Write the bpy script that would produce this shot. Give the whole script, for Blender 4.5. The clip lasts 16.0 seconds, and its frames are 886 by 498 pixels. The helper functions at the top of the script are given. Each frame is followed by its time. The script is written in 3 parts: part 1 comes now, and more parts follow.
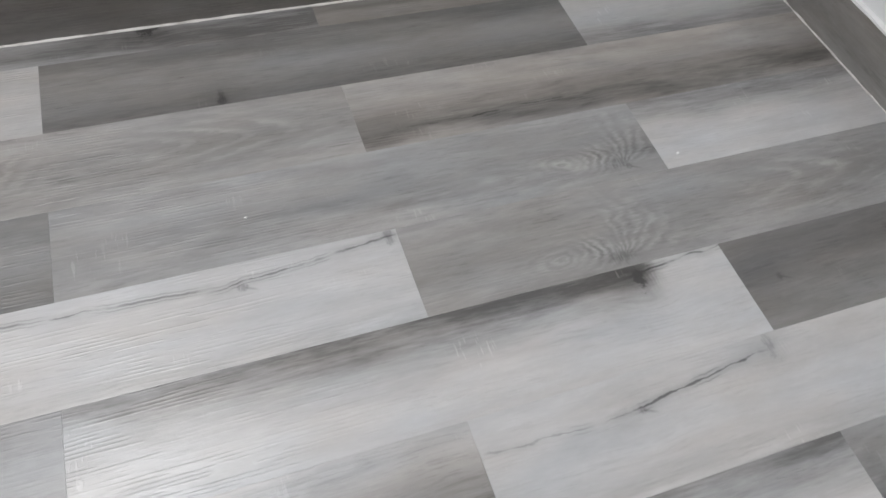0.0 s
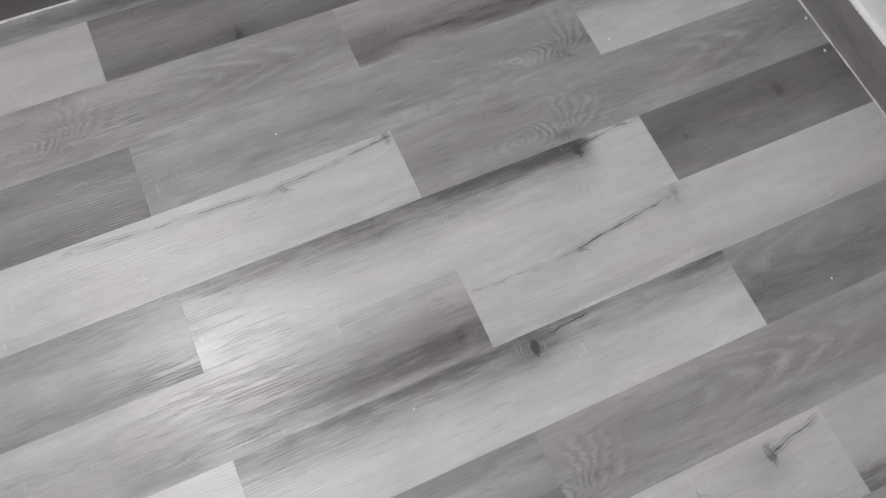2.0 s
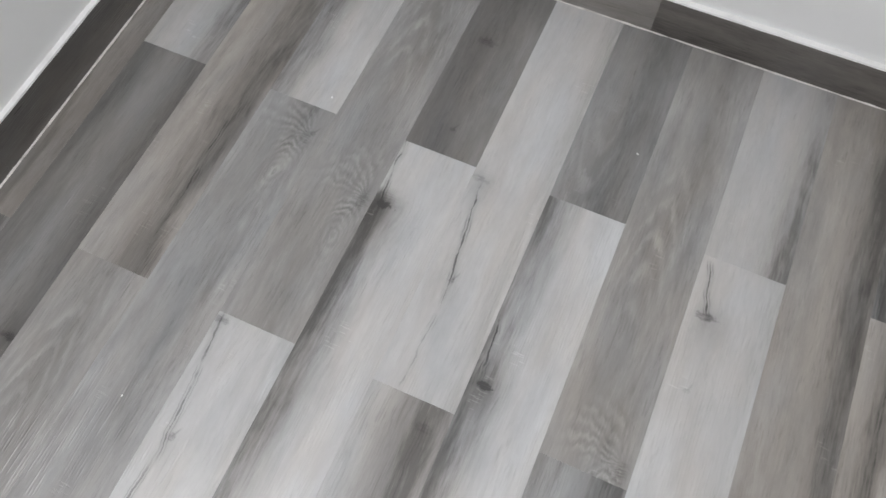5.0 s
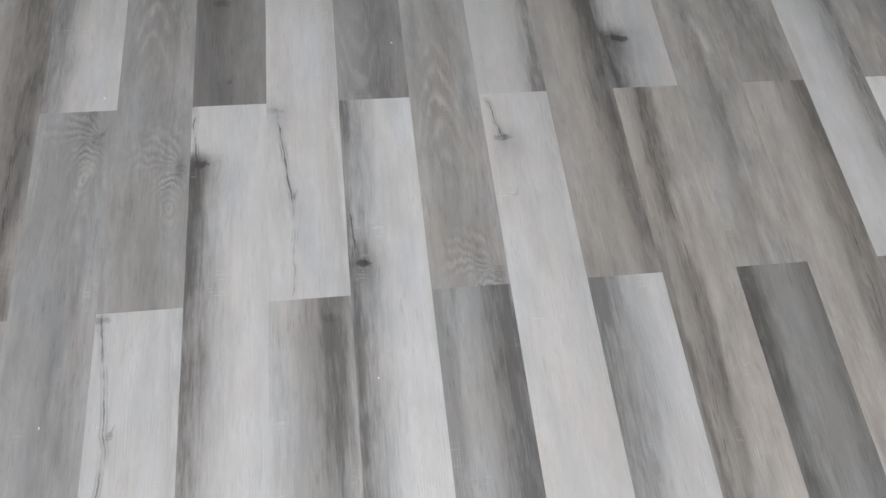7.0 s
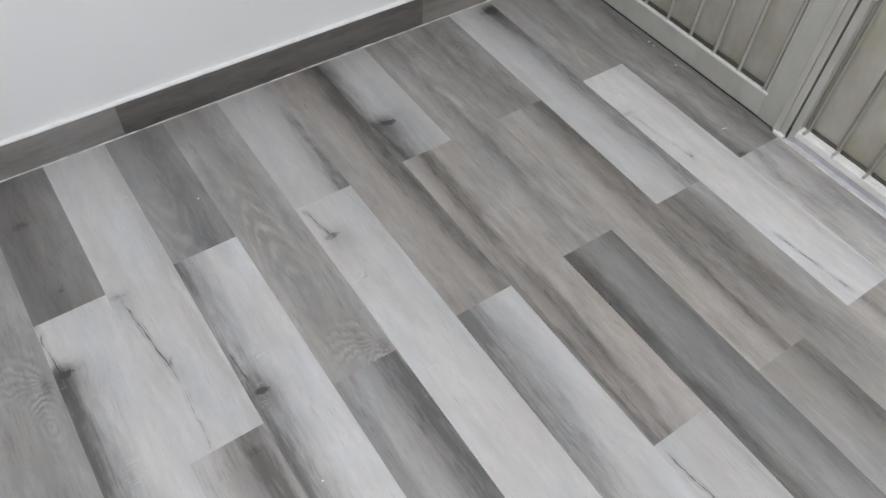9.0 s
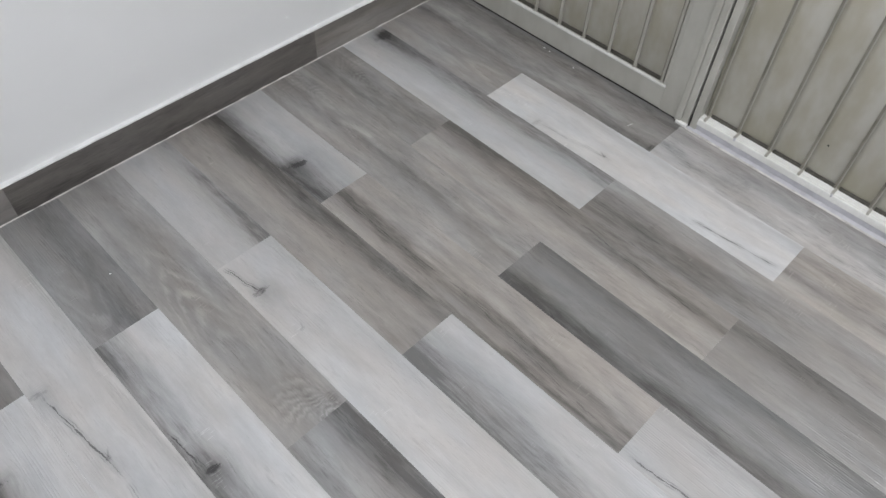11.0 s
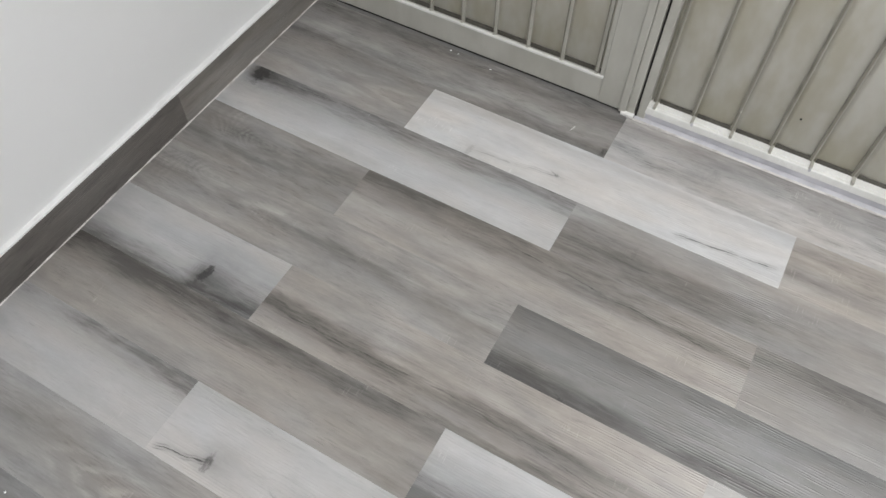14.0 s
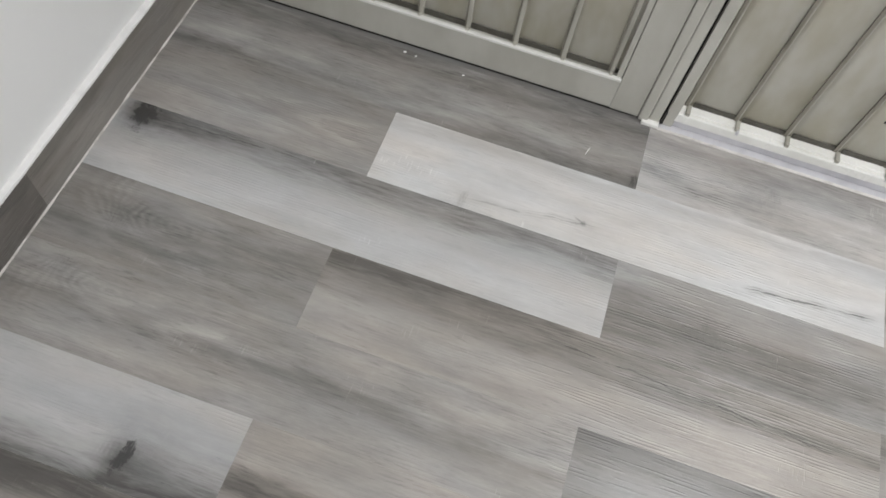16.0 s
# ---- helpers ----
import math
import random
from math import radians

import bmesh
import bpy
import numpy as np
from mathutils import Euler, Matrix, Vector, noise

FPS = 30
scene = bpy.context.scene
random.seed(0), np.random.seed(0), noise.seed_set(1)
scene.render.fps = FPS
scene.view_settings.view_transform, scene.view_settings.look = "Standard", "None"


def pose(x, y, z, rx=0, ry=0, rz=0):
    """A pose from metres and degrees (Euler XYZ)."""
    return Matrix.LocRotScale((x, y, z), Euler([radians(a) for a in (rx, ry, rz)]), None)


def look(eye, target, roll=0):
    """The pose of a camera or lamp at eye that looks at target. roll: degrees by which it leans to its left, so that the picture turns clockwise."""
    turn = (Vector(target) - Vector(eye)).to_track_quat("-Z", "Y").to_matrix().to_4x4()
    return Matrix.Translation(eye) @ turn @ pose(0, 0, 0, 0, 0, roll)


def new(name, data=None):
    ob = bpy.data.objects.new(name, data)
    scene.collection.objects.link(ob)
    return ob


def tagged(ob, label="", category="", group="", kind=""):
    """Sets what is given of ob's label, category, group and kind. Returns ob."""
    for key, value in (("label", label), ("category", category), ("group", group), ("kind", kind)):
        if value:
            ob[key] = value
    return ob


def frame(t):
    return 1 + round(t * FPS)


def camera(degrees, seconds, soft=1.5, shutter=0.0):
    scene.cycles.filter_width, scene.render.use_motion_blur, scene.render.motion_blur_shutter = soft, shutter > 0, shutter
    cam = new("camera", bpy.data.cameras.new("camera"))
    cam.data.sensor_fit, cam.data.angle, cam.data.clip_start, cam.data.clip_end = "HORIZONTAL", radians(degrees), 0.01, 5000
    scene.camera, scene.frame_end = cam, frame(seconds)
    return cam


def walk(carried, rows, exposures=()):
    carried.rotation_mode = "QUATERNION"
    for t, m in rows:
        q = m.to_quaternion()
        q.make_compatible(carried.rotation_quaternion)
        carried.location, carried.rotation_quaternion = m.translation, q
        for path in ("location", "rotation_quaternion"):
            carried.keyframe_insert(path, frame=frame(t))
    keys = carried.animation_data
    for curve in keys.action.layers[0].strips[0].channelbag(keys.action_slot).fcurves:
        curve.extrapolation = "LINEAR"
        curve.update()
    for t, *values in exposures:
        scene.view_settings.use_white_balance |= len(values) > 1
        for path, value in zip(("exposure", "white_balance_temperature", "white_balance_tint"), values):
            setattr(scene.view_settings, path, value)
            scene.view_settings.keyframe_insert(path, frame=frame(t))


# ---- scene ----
cam = camera(61.20, 16.0, soft=1.5, shutter=0.15)
ROWS = [
    (0, -0.6789, -0.6058, 0.8701, 35.07, -5.36, -19.02),
    (0.5, -0.6794, -0.6228, 1.0599, 25.36, -3.72, -20.01),
    (1, -0.6771, -0.6550, 1.1431, 22.83, -3.73, -22.49),
    (1.5, -0.7020, -0.6786, 1.2134, 21.68, -3.76, -23.79),
    (2, -0.7139, -0.6881, 1.2339, 21.80, -2.53, -24.01),
    (2.5, -0.7167, -0.6905, 1.2326, 21.66, -2.65, -25.37),
    (3, -0.6947, -0.6810, 1.2299, 19.71, -2.66, -30.21),
    (3.5, -0.6842, -0.6135, 1.2302, 20.46, -2.70, -39.05),
    (4, -0.7000, -0.5854, 1.2526, 23.49, -0.07, -50.42),
    (4.2, -0.6903, -0.5798, 1.2594, 23.54, 0.81, -53.09),
    (6.3, -0.8638, -0.4993, 1.2830, 27.14, -3.48, -88.06),
    (6.5, -0.9144, -0.5171, 1.2940, 27.71, -3.04, -90.18),
    (7, -1.0257, -0.4732, 1.2980, 27.14, -4.10, -96.47),
    (7.5, -1.0776, -0.4377, 1.3159, 29.19, -2.90, -100.80),
    (8, -1.1005, -0.3572, 1.3357, 32.74, -2.98, -108.51),
    (8.5, -1.1365, -0.3371, 1.3567, 36.77, -3.66, -118.63),
    (9, -1.1437, -0.3396, 1.3715, 38.08, -2.46, -124.34),
    (9.5, -1.1039, -0.3510, 1.3823, 39.24, -3.28, -130.51),
    (9.7, -1.1031, -0.3639, 1.3850, 39.46, -3.10, -131.74),
    (11.8, -1.0266, -0.3461, 1.3716, 37.84, -2.00, -137.36),
    (12, -1.0059, -0.3784, 1.3501, 37.47, -2.02, -138.25),
    (12.5, -0.8696, -0.4734, 1.3680, 38.11, -0.61, -139.26),
    (13, -0.8460, -0.5628, 1.3481, 37.13, -0.68, -141.49),
    (13.5, -0.8164, -0.5956, 1.3431, 35.52, 0.22, -147.86),
    (14, -0.6850, -0.6147, 1.3352, 34.18, -0.79, -150.63),
    (14.5, -0.4932, -0.6551, 1.3094, 35.23, -2.28, -158.27),
    (15, -0.3890, -0.7379, 1.2748, 32.44, -3.85, -159.28),
    (15.5, -0.2978, -0.9022, 1.2212, 31.67, -3.97, -160.39),
    (16, -0.2600, -0.9840, 1.0940, 28.66, -5.43, -161.74),
]
walk(cam, [(t, pose(x, y, z, rx, ry, rz)) for t, x, y, z, rx, ry, rz in ROWS], [
    (0.0, 0.0, 6550, 10), (0.8, -0.14, 6600, 10), (3.4, -0.14, 6600, 10), (4.2, -0.08, 6600, 10), (6.5, 0.09, 6550, 10), (9.7, 0.06, 6450, 10), (12.5, 0.06, 6450, 10), (14.0, 0.19, 6650, 9), (14.5, 0.22, 6650, 9), (16.0, 0.22, 6700, 9),
])

# ---------------------------------------------------------------- the plan, in metres
PW, PL = 0.1524, 0.9144          # plank: six by thirty-six inches
EAST = 0.457                     # face of the east skirting
NORTH = 0.517                    # face of the north skirting
WEST = -3.0                      # plain wall that closes the room
DOOR_Y = -1.992                  # front of the door's lower rail
SKIRT_H, SKIRT_T = 0.101, 0.010
CEIL = 2.6

# ---------------------------------------------------------------- light
world = bpy.data.worlds.new("room_air")
scene.world = world
world.use_nodes = True
world.node_tree.nodes["Background"].inputs[0].default_value = (0.9, 0.95, 1.0, 1)
world.node_tree.nodes["Background"].inputs[1].default_value = 0.02


def area_lamp(name, m, sx, sy, watts, color):
    data = bpy.data.lights.new(name, "AREA")
    data.shape, data.size, data.size_y, data.energy, data.color = "RECTANGLE", sx, sy, watts, color
    ob = new(name, data)
    ob.matrix_world = m
    return ob


LAMP = (-1.22, 0.32, 2.28)
area_lamp("wall_light", look(LAMP, (-1.05, -0.75, 0.0)), 0.42, 0.30, 21.1, (0.985, 0.985, 1.01))
# unseen fill lamp, added to brighten the floor towards the door
area_lamp("ceiling_fill", look((-1.58, -1.70, CEIL - 0.02), (-1.55, -1.66, 0)), 0.9, 0.5, 26.5, (0.985, 0.985, 1.0))


# ---------------------------------------------------------------- node helpers
class Graph:
    """Short hand for a material's nodes."""

    def __init__(self, name):
        self.mat = bpy.data.materials.new(name)
        self.mat.use_nodes = True
        self.tree = self.mat.node_tree
        self.bsdf = self.tree.nodes["Principled BSDF"]

    def put(self, socket, value):
        if isinstance(value, bpy.types.NodeSocket):
            self.tree.links.new(value, socket)
        else:
            socket.default_value = value

    def math(self, op, a, b=0.0, c=0.0, clamp=False):
        n = self.tree.nodes.new("ShaderNodeMath")
        n.operation, n.use_clamp = op, clamp
        for s, v in zip(n.inputs, (a, b, c)):
            self.put(s, v)
        return n.outputs[0]

    def add(self, a, b):
        return self.math("ADD", a, b)

    def sub(self, a, b):
        return self.math("SUBTRACT", a, b)

    def mul(self, a, b):
        return self.math("MULTIPLY", a, b)

    def gauss(self, q):
        return self.math("POWER", 2.718, self.mul(self.mul(q, q), -1.0))

    def ramp(self, v, a, b, lo=0.0, hi=1.0):
        n = self.tree.nodes.new("ShaderNodeMapRange")
        n.interpolation_type = "SMOOTHSTEP"
        for s, x in zip(n.inputs, (v, a, b, lo, hi)):
            self.put(s, x)
        return n.outputs[0]

    def coords(self):
        n = self.tree.nodes.new("ShaderNodeTexCoord")
        s = self.tree.nodes.new("ShaderNodeSeparateXYZ")
        self.tree.links.new(n.outputs["Object"], s.inputs[0])
        return s.outputs[0], s.outputs[1], s.outputs[2]

    def vec(self, x, y, z=0.0):
        n = self.tree.nodes.new("ShaderNodeCombineXYZ")
        for s, v in zip(n.inputs, (x, y, z)):
            self.put(s, v)
        return n.outputs[0]

    def noise(self, v, scale=1.0, detail=2.0, rough=0.5, distort=0.0):
        n = self.tree.nodes.new("ShaderNodeTexNoise")
        self.tree.links.new(v, n.inputs["Vector"])
        n.inputs["Scale"].default_value, n.inputs["Detail"].default_value = scale, detail
        n.inputs["Roughness"].default_value, n.inputs["Distortion"].default_value = rough, distort
        return n.outputs[0]

    def prop(self, name):
        n = self.tree.nodes.new("ShaderNodeAttribute")
        n.attribute_type, n.attribute_name = "OBJECT", name
        return n.outputs["Fac"]

    def rand(self):
        return self.tree.nodes.new("ShaderNodeObjectInfo").outputs["Random"]

    def mix(self, f, a, b, kind="MIX"):
        n = self.tree.nodes.new("ShaderNodeMix")
        n.data_type, n.blend_type = "RGBA", kind
        self.put(n.inputs[0], f), self.put(n.inputs[6], a), self.put(n.inputs[7], b)
        return n.outputs[2]

    def bump(self, height, strength, distance):
        n = self.tree.nodes.new("ShaderNodeBump")
        n.inputs["Strength"].default_value, n.inputs["Distance"].default_value = strength, distance
        self.tree.links.new(height, n.inputs["Height"])
        self.tree.links.new(n.outputs[0], self.bsdf.inputs["Normal"])

    def done(self, color, rough, metal=0.0, spec=0.5):
        self.put(self.bsdf.inputs["Base Color"], color)
        self.put(self.bsdf.inputs["Roughness"], rough)
        self.put(self.bsdf.inputs["Metallic"], metal)
        self.put(self.bsdf.inputs["Specular IOR Level"], spec)
        return self.mat


def plank_material():
    """Printed, embossed vinyl: a print whose tone, bands, knots, splits and figure each plank names for itself."""
    g = Graph("vinyl_plank")
    x, y, z = g.coords()
    seed = g.prop("seed")
    sx, sy = g.add(x, g.mul(seed, 3.7)), g.add(y, g.mul(seed, 1.9))
    v = g.sub(0.5, g.math("DIVIDE", y, PW))
    warp = g.mul(g.sub(g.noise(g.vec(g.mul(sx, 3.0), g.mul(sy, 9.0), seed), 1.0, 2.0), 0.5), 0.020)
    yw = g.add(sy, warp)
    jag = g.sub(g.noise(g.vec(g.mul(sx, 60.0), g.mul(sy, 60.0), seed), 1.0, 4.0, 0.7), 0.5)
    bristle = g.noise(g.vec(g.mul(sx, 420.0), g.mul(sy, 70.0), seed), 1.0, 2.0, 0.6)
    dark, heart, curl = None, None, None
    # knots: a torn dark heart of upright fibres, a smoky halo that leans along the board, and grain that bends round them
    for tag in ("knot", "pin"):
        amount = g.prop(tag)
        dx, dv = g.sub(x, g.prop(tag + "_x")), g.sub(v, g.prop(tag + "_v"))
        long_, wide = (0.0068, 0.120) if tag == "knot" else (0.005, 0.035)
        near = g.mul(g.gauss(g.math("DIVIDE", dx, 0.045)), g.gauss(g.math("DIVIDE", dv, 0.40)))
        yw = g.add(yw, g.mul(g.mul(near, amount), g.mul(dv, 0.05)))
        dx, dv = g.math("DIVIDE", dx, g.prop("size")), g.math("DIVIDE", dv, g.math("SQRT", g.prop("size")))
        lean = g.add(dx, g.mul(dv, 0.012))
        d = g.math("SQRT", g.add(g.math("POWER", g.math("DIVIDE", lean, long_), 2.0), g.math("POWER", g.math("DIVIDE", dv, wide), 2.0)))
        torn = g.math("MAXIMUM", g.add(d, g.mul(jag, 3.4)), 0.0)
        core = g.mul(g.ramp(torn, 0.55, 1.35, 1.0, 0.0), g.math("MINIMUM", amount, 1.0))
        core = g.mul(core, g.ramp(bristle, 0.38, 0.56, 0.45, 1.0))
        hx = g.math("DIVIDE", dx, g.ramp(dx, -0.02, 0.02, 0.060, 0.022))
        hv = g.math("DIVIDE", g.add(dv, g.mul(jag, 0.20)), 0.17)
        halo = g.mul(g.math("POWER", 2.718, g.mul(g.math("SQRT", g.add(g.mul(hx, hx), g.mul(hv, hv))), -1.25)), g.mul(amount, 0.70 if tag == "knot" else 0.26))
        both = g.add(g.mul(core, 0.60), halo)
        dark = both if dark is None else g.add(dark, both)
        heart = core if heart is None else g.add(heart, core)
        if tag == "knot":
            # a few curled hairs beside the heart
            cr = g.math("SQRT", g.add(g.math("POWER", g.math("DIVIDE", g.sub(dx, 0.018), 0.012), 2.0), g.math("POWER", g.math("DIVIDE", dv, 0.10), 2.0)))
            curl = g.mul(g.mul(g.gauss(cr), g.math("SINE", g.add(g.mul(dx, 1150.0), g.mul(jag, 9.0)))), amount)
    fine = g.noise(g.vec(g.mul(sx, 14.0), g.mul(yw, 300.0), seed), 1.0, 3.0, 0.6)
    mid = g.noise(g.vec(g.mul(sx, 9.0), g.mul(yw, 75.0), seed), 1.0, 4.0, 0.6)
    broad = g.noise(g.vec(g.mul(sx, 3.5), g.mul(yw, 20.0), seed), 1.0, 4.0, 0.55)
    blotch = g.noise(g.vec(g.mul(sx, 9.0), g.mul(sy, 20.0), seed), 1.0, 4.0, 0.58)
    fleck = g.noise(g.vec(g.mul(sx, 55.0), g.mul(yw, 260.0), seed), 1.0, 3.0, 0.65)
    dash = g.noise(g.vec(g.mul(sx, 26.0), g.mul(yw, 270.0), g.add(seed, 4.0)), 1.0, 3.0, 0.6)
    cloud = g.noise(g.vec(g.mul(sx, 12.0), g.mul(sy, 36.0), seed), 1.0, 5.0, 0.65)
    smear = g.noise(g.vec(g.mul(sx, 5.0), g.mul(yw, 48.0), g.add(seed, 8.0)), 1.0, 4.0, 0.62)
    # wandering contour figure of flat-sawn boards, here and there
    field = g.noise(g.vec(g.mul(sx, 1.9), g.mul(yw, 8.0), seed), 1.0, 1.5, 0.5)
    rings = g.add(0.5, g.mul(g.math("SINE", g.add(g.mul(field, 62.0), g.mul(mid, 5.0))), 0.5))
    rings = g.mul(g.mul(rings, g.prop("figure")), g.ramp(blotch, 0.46, 0.72))
    # nested flames: soft pale tongues one within the other, their tips along the board
    ax, av = g.sub(x, g.prop("arch_x")), g.math("DIVIDE", g.sub(v, g.prop("arch_v")), 0.15)
    arch = g.prop("arch")
    size_a = g.math("ABSOLUTE", arch)
    curve = g.add(g.mul(ax, g.mul(arch, 38.0)), g.mul(g.math("POWER", g.math("ABSOLUTE", av), 1.6), 1.7))
    curve = g.add(curve, g.add(g.mul(g.sub(broad, 0.5), 4.5), g.mul(g.sub(cloud, 0.5), 3.6)))
    lens = g.mul(g.gauss(g.math("DIVIDE", ax, 0.145)), g.gauss(g.math("DIVIDE", av, 1.9)))
    tongue = g.math("POWER", g.add(0.5, g.mul(g.math("SINE", g.mul(curve, 2.1)), 0.5)), 1.7)
    arches = g.mul(g.mul(lens, size_a), g.mul(g.sub(tongue, 0.35), g.ramp(cloud, 0.34, 0.60, 0.25, 1.0)))
    edge = g.mul(g.gauss(g.mul(g.sub(tongue, 0.42), 6.0)), g.ramp(smear, 0.44, 0.60))
    arches = g.sub(arches, g.mul(g.mul(g.mul(lens, size_a), edge), 0.42))
    # feather: an eye of narrow rings that ripple out to a crotch, and long curved rays beyond it
    ex = g.sub(x, g.prop("fan_x"))
    ev = g.mul(g.mul(g.sub(v, g.prop("fan_v")), PW), g.ramp(g.prop("fan_v"), 0.45, 0.55, -1.0, 1.0))
    radius = g.math("SQRT", g.add(g.mul(ex, ex), g.mul(ev, ev)))
    angle = g.sub(g.math("ARCTAN2", g.mul(ev, -1.0), ex), g.mul(radius, 4.5))
    rays = g.math("SINE", g.add(g.mul(angle, 22.0), g.add(g.mul(cloud, 17.0), g.mul(blotch, 9.0))))
    above = g.ramp(g.add(ev, g.mul(g.sub(cloud, 0.5), 0.014)), -0.010, 0.004, 1.0, 0.0)
    plume = g.mul(g.mul(g.ramp(radius, 0.006, 0.022), g.ramp(radius, 0.060, 0.150, 1.0, 0.0)), g.mul(above, g.ramp(ex, -0.014, 0.012)))
    plume = g.mul(g.mul(rays, plume), g.ramp(smear, 0.34, 0.56, 0.2, 1.0))
    ox = g.math("DIVIDE", g.add(ex, 0.094), g.ramp(ex, -0.11, -0.06, 0.026, 0.019))
    ov = g.math("DIVIDE", g.add(ev, g.add(0.026, g.mul(g.sub(blotch, 0.5), 0.022))), 0.0105)
    oval = g.add(g.math("SQRT", g.add(g.mul(ox, ox), g.mul(ov, ov))), g.mul(g.sub(cloud, 0.5), 2.3))
    eye_zone = g.gauss(g.math("DIVIDE", oval, 1.7))
    ripple_zone = g.mul(g.gauss(g.math("DIVIDE", g.add(ex, 0.032), 0.026)), g.gauss(g.math("DIVIDE", g.add(ev, 0.026), 0.024)))
    reach = g.math("MAXIMUM", g.mul(eye_zone, 0.75), g.mul(ripple_zone, 1.25))
    eye_rings = g.add(g.mul(g.math("SINE", g.add(g.mul(oval, 8.0), g.mul(mid, 5.0))), reach), g.mul(plume, 0.75))
    eye_rings = g.mul(eye_rings, g.mul(g.prop("fan"), g.ramp(fleck, 0.35, 0.60, 0.45, 1.0)))
    crotch = g.mul(g.mul(g.gauss(g.math("DIVIDE", g.add(ex, 0.004), 0.020)), g.gauss(g.math("DIVIDE", g.add(ev, 0.006), 0.012))), g.mul(g.prop("fan"), g.ramp(bristle, 0.40, 0.62, 0.3, 1.0)))
    # grain and clouding of the print
    mottle = g.prop("mottle")
    light = g.add(1.0, g.mul(g.sub(broad, 0.5), mottle))
    light = g.add(light, g.mul(g.sub(mid, 0.5), g.mul(mottle, 0.42)))
    light = g.add(light, g.mul(g.sub(smear, 0.5), g.mul(mottle, 0.55)))
    light = g.sub(light, g.mul(g.mul(g.ramp(dash, 0.55, 0.64), g.ramp(blotch, 0.42, 0.60)), g.add(0.05, g.mul(mottle, 0.15))))
    light = g.add(light, g.mul(g.ramp(dash, 0.44, 0.34), g.mul(mottle, 0.07)))
    light = g.add(light, g.mul(g.sub(fine, 0.5), g.mul(mottle, 0.12)))
    light = g.add(light, g.mul(g.sub(blotch, 0.5), 0.30))
    light = g.add(light, g.mul(g.sub(fleck, 0.5), 0.12))
    light = g.add(light, g.mul(g.sub(cloud, 0.5), g.mul(mottle, 0.75)))
    light = g.add(g.sub(light, g.mul(rings, 0.17)), g.mul(arches, 0.42))
    light = g.sub(g.add(light, g.mul(eye_rings, 0.27)), g.mul(crotch, 0.42))
    light = g.add(light, g.mul(g.mul(curl, g.ramp(cloud, 0.44, 0.58)), 0.11))
    # smoky bands along the board, drawn out by the grain
    smoke = None
    for tag in ("band", "streak"):
        off = g.add(v, g.add(g.mul(g.sub(broad, 0.5), 0.40), g.mul(g.sub(smear, 0.5), 0.26)))
        off = g.add(off, g.add(g.mul(g.sub(mid, 0.5), 0.14), g.mul(g.sub(cloud, 0.5), 0.10)))
        q = g.math("DIVIDE", g.sub(off, g.prop(tag + "_v")), g.prop(tag + "_w"))
        along = g.math("ADD", g.add(0.72, g.mul(g.prop(tag + "_slope"), g.math("DIVIDE", x, 0.4572))), g.mul(g.sub(blotch, 0.5), 0.9), clamp=True)
        start = g.ramp(g.sub(g.add(x, g.mul(jag, 0.03)), g.prop(tag + "_x")), -0.02, 0.022, 1.0, 0.0)
        band = g.mul(g.mul(g.gauss(q), g.prop(tag)), g.mul(along, start))
        band = g.mul(band, g.add(0.62, g.add(g.mul(g.ramp(mid, 0.32, 0.68), 0.36), g.mul(g.ramp(dash, 0.36, 0.64), 0.20))))
        light = g.mul(light, g.sub(1.0, g.math("MINIMUM", band, 0.66)))
        smoke = band if smoke is None else g.add(smoke, band)
    # splits: hair-fine dark lines that wander, double here and there, and vanish
    line_all = None
    wander = g.mul(g.sub(g.noise(g.vec(g.mul(sx, 13.0), seed, 0.0), 1.0, 5.0, 0.62), 0.5), 0.13)
    gate = g.ramp(g.noise(g.vec(g.mul(sx, 16.0), g.add(seed, 5.0), 0.0), 1.0, 3.0, 0.6), 0.34, 0.52, 0.12, 1.0)
    weight = g.ramp(g.noise(g.vec(g.mul(sx, 38.0), g.add(seed, 9.0), 0.0), 1.0, 2.0, 0.6), 0.36, 0.66, 0.006, 0.019)
    twin = g.ramp(g.noise(g.vec(g.mul(sx, 12.0), g.add(seed, 15.0), 0.0), 1.0, 2.0, 0.6), 0.46, 0.58)
    for tag in ("crack", "check"):
        cx = g.sub(x, g.prop(tag + "_x"))
        slant = g.sub(g.add(v, wander), g.add(g.prop(tag + "_v"), g.mul(cx, g.prop(tag + "_m"))))
        off = g.math("ABSOLUTE", slant)
        inside = g.ramp(g.math("ABSOLUTE", cx), g.mul(g.prop(tag + "_l"), 0.70), g.prop(tag + "_l"), 1.0, 0.0)
        amount = g.mul(inside, g.prop(tag))
        line = g.mul(g.ramp(off, g.mul(weight, 0.35), weight, 1.0, 0.0), g.mul(amount, gate))
        second = g.mul(g.ramp(g.math("ABSOLUTE", g.sub(off, 0.034)), 0.002, 0.010, 0.55, 0.0), g.mul(amount, twin))
        line = g.math("MAXIMUM", line, second)
        shade = g.mul(g.ramp(off, 0.0, 0.075, 0.17, 0.0), g.mul(amount, g.add(0.4, g.mul(gate, 0.6))))
        light = g.mul(light, g.sub(1.0, g.math("MINIMUM", g.add(g.mul(line, 0.60), shade), 0.8)))
        line_all = line if line_all is None else g.add(line_all, line)
    # the short spur of a pin knot, like a bird's foot
    px, pv = g.sub(x, g.prop("pin_x")), g.mul(g.sub(v, g.prop("pin_v")), PW)
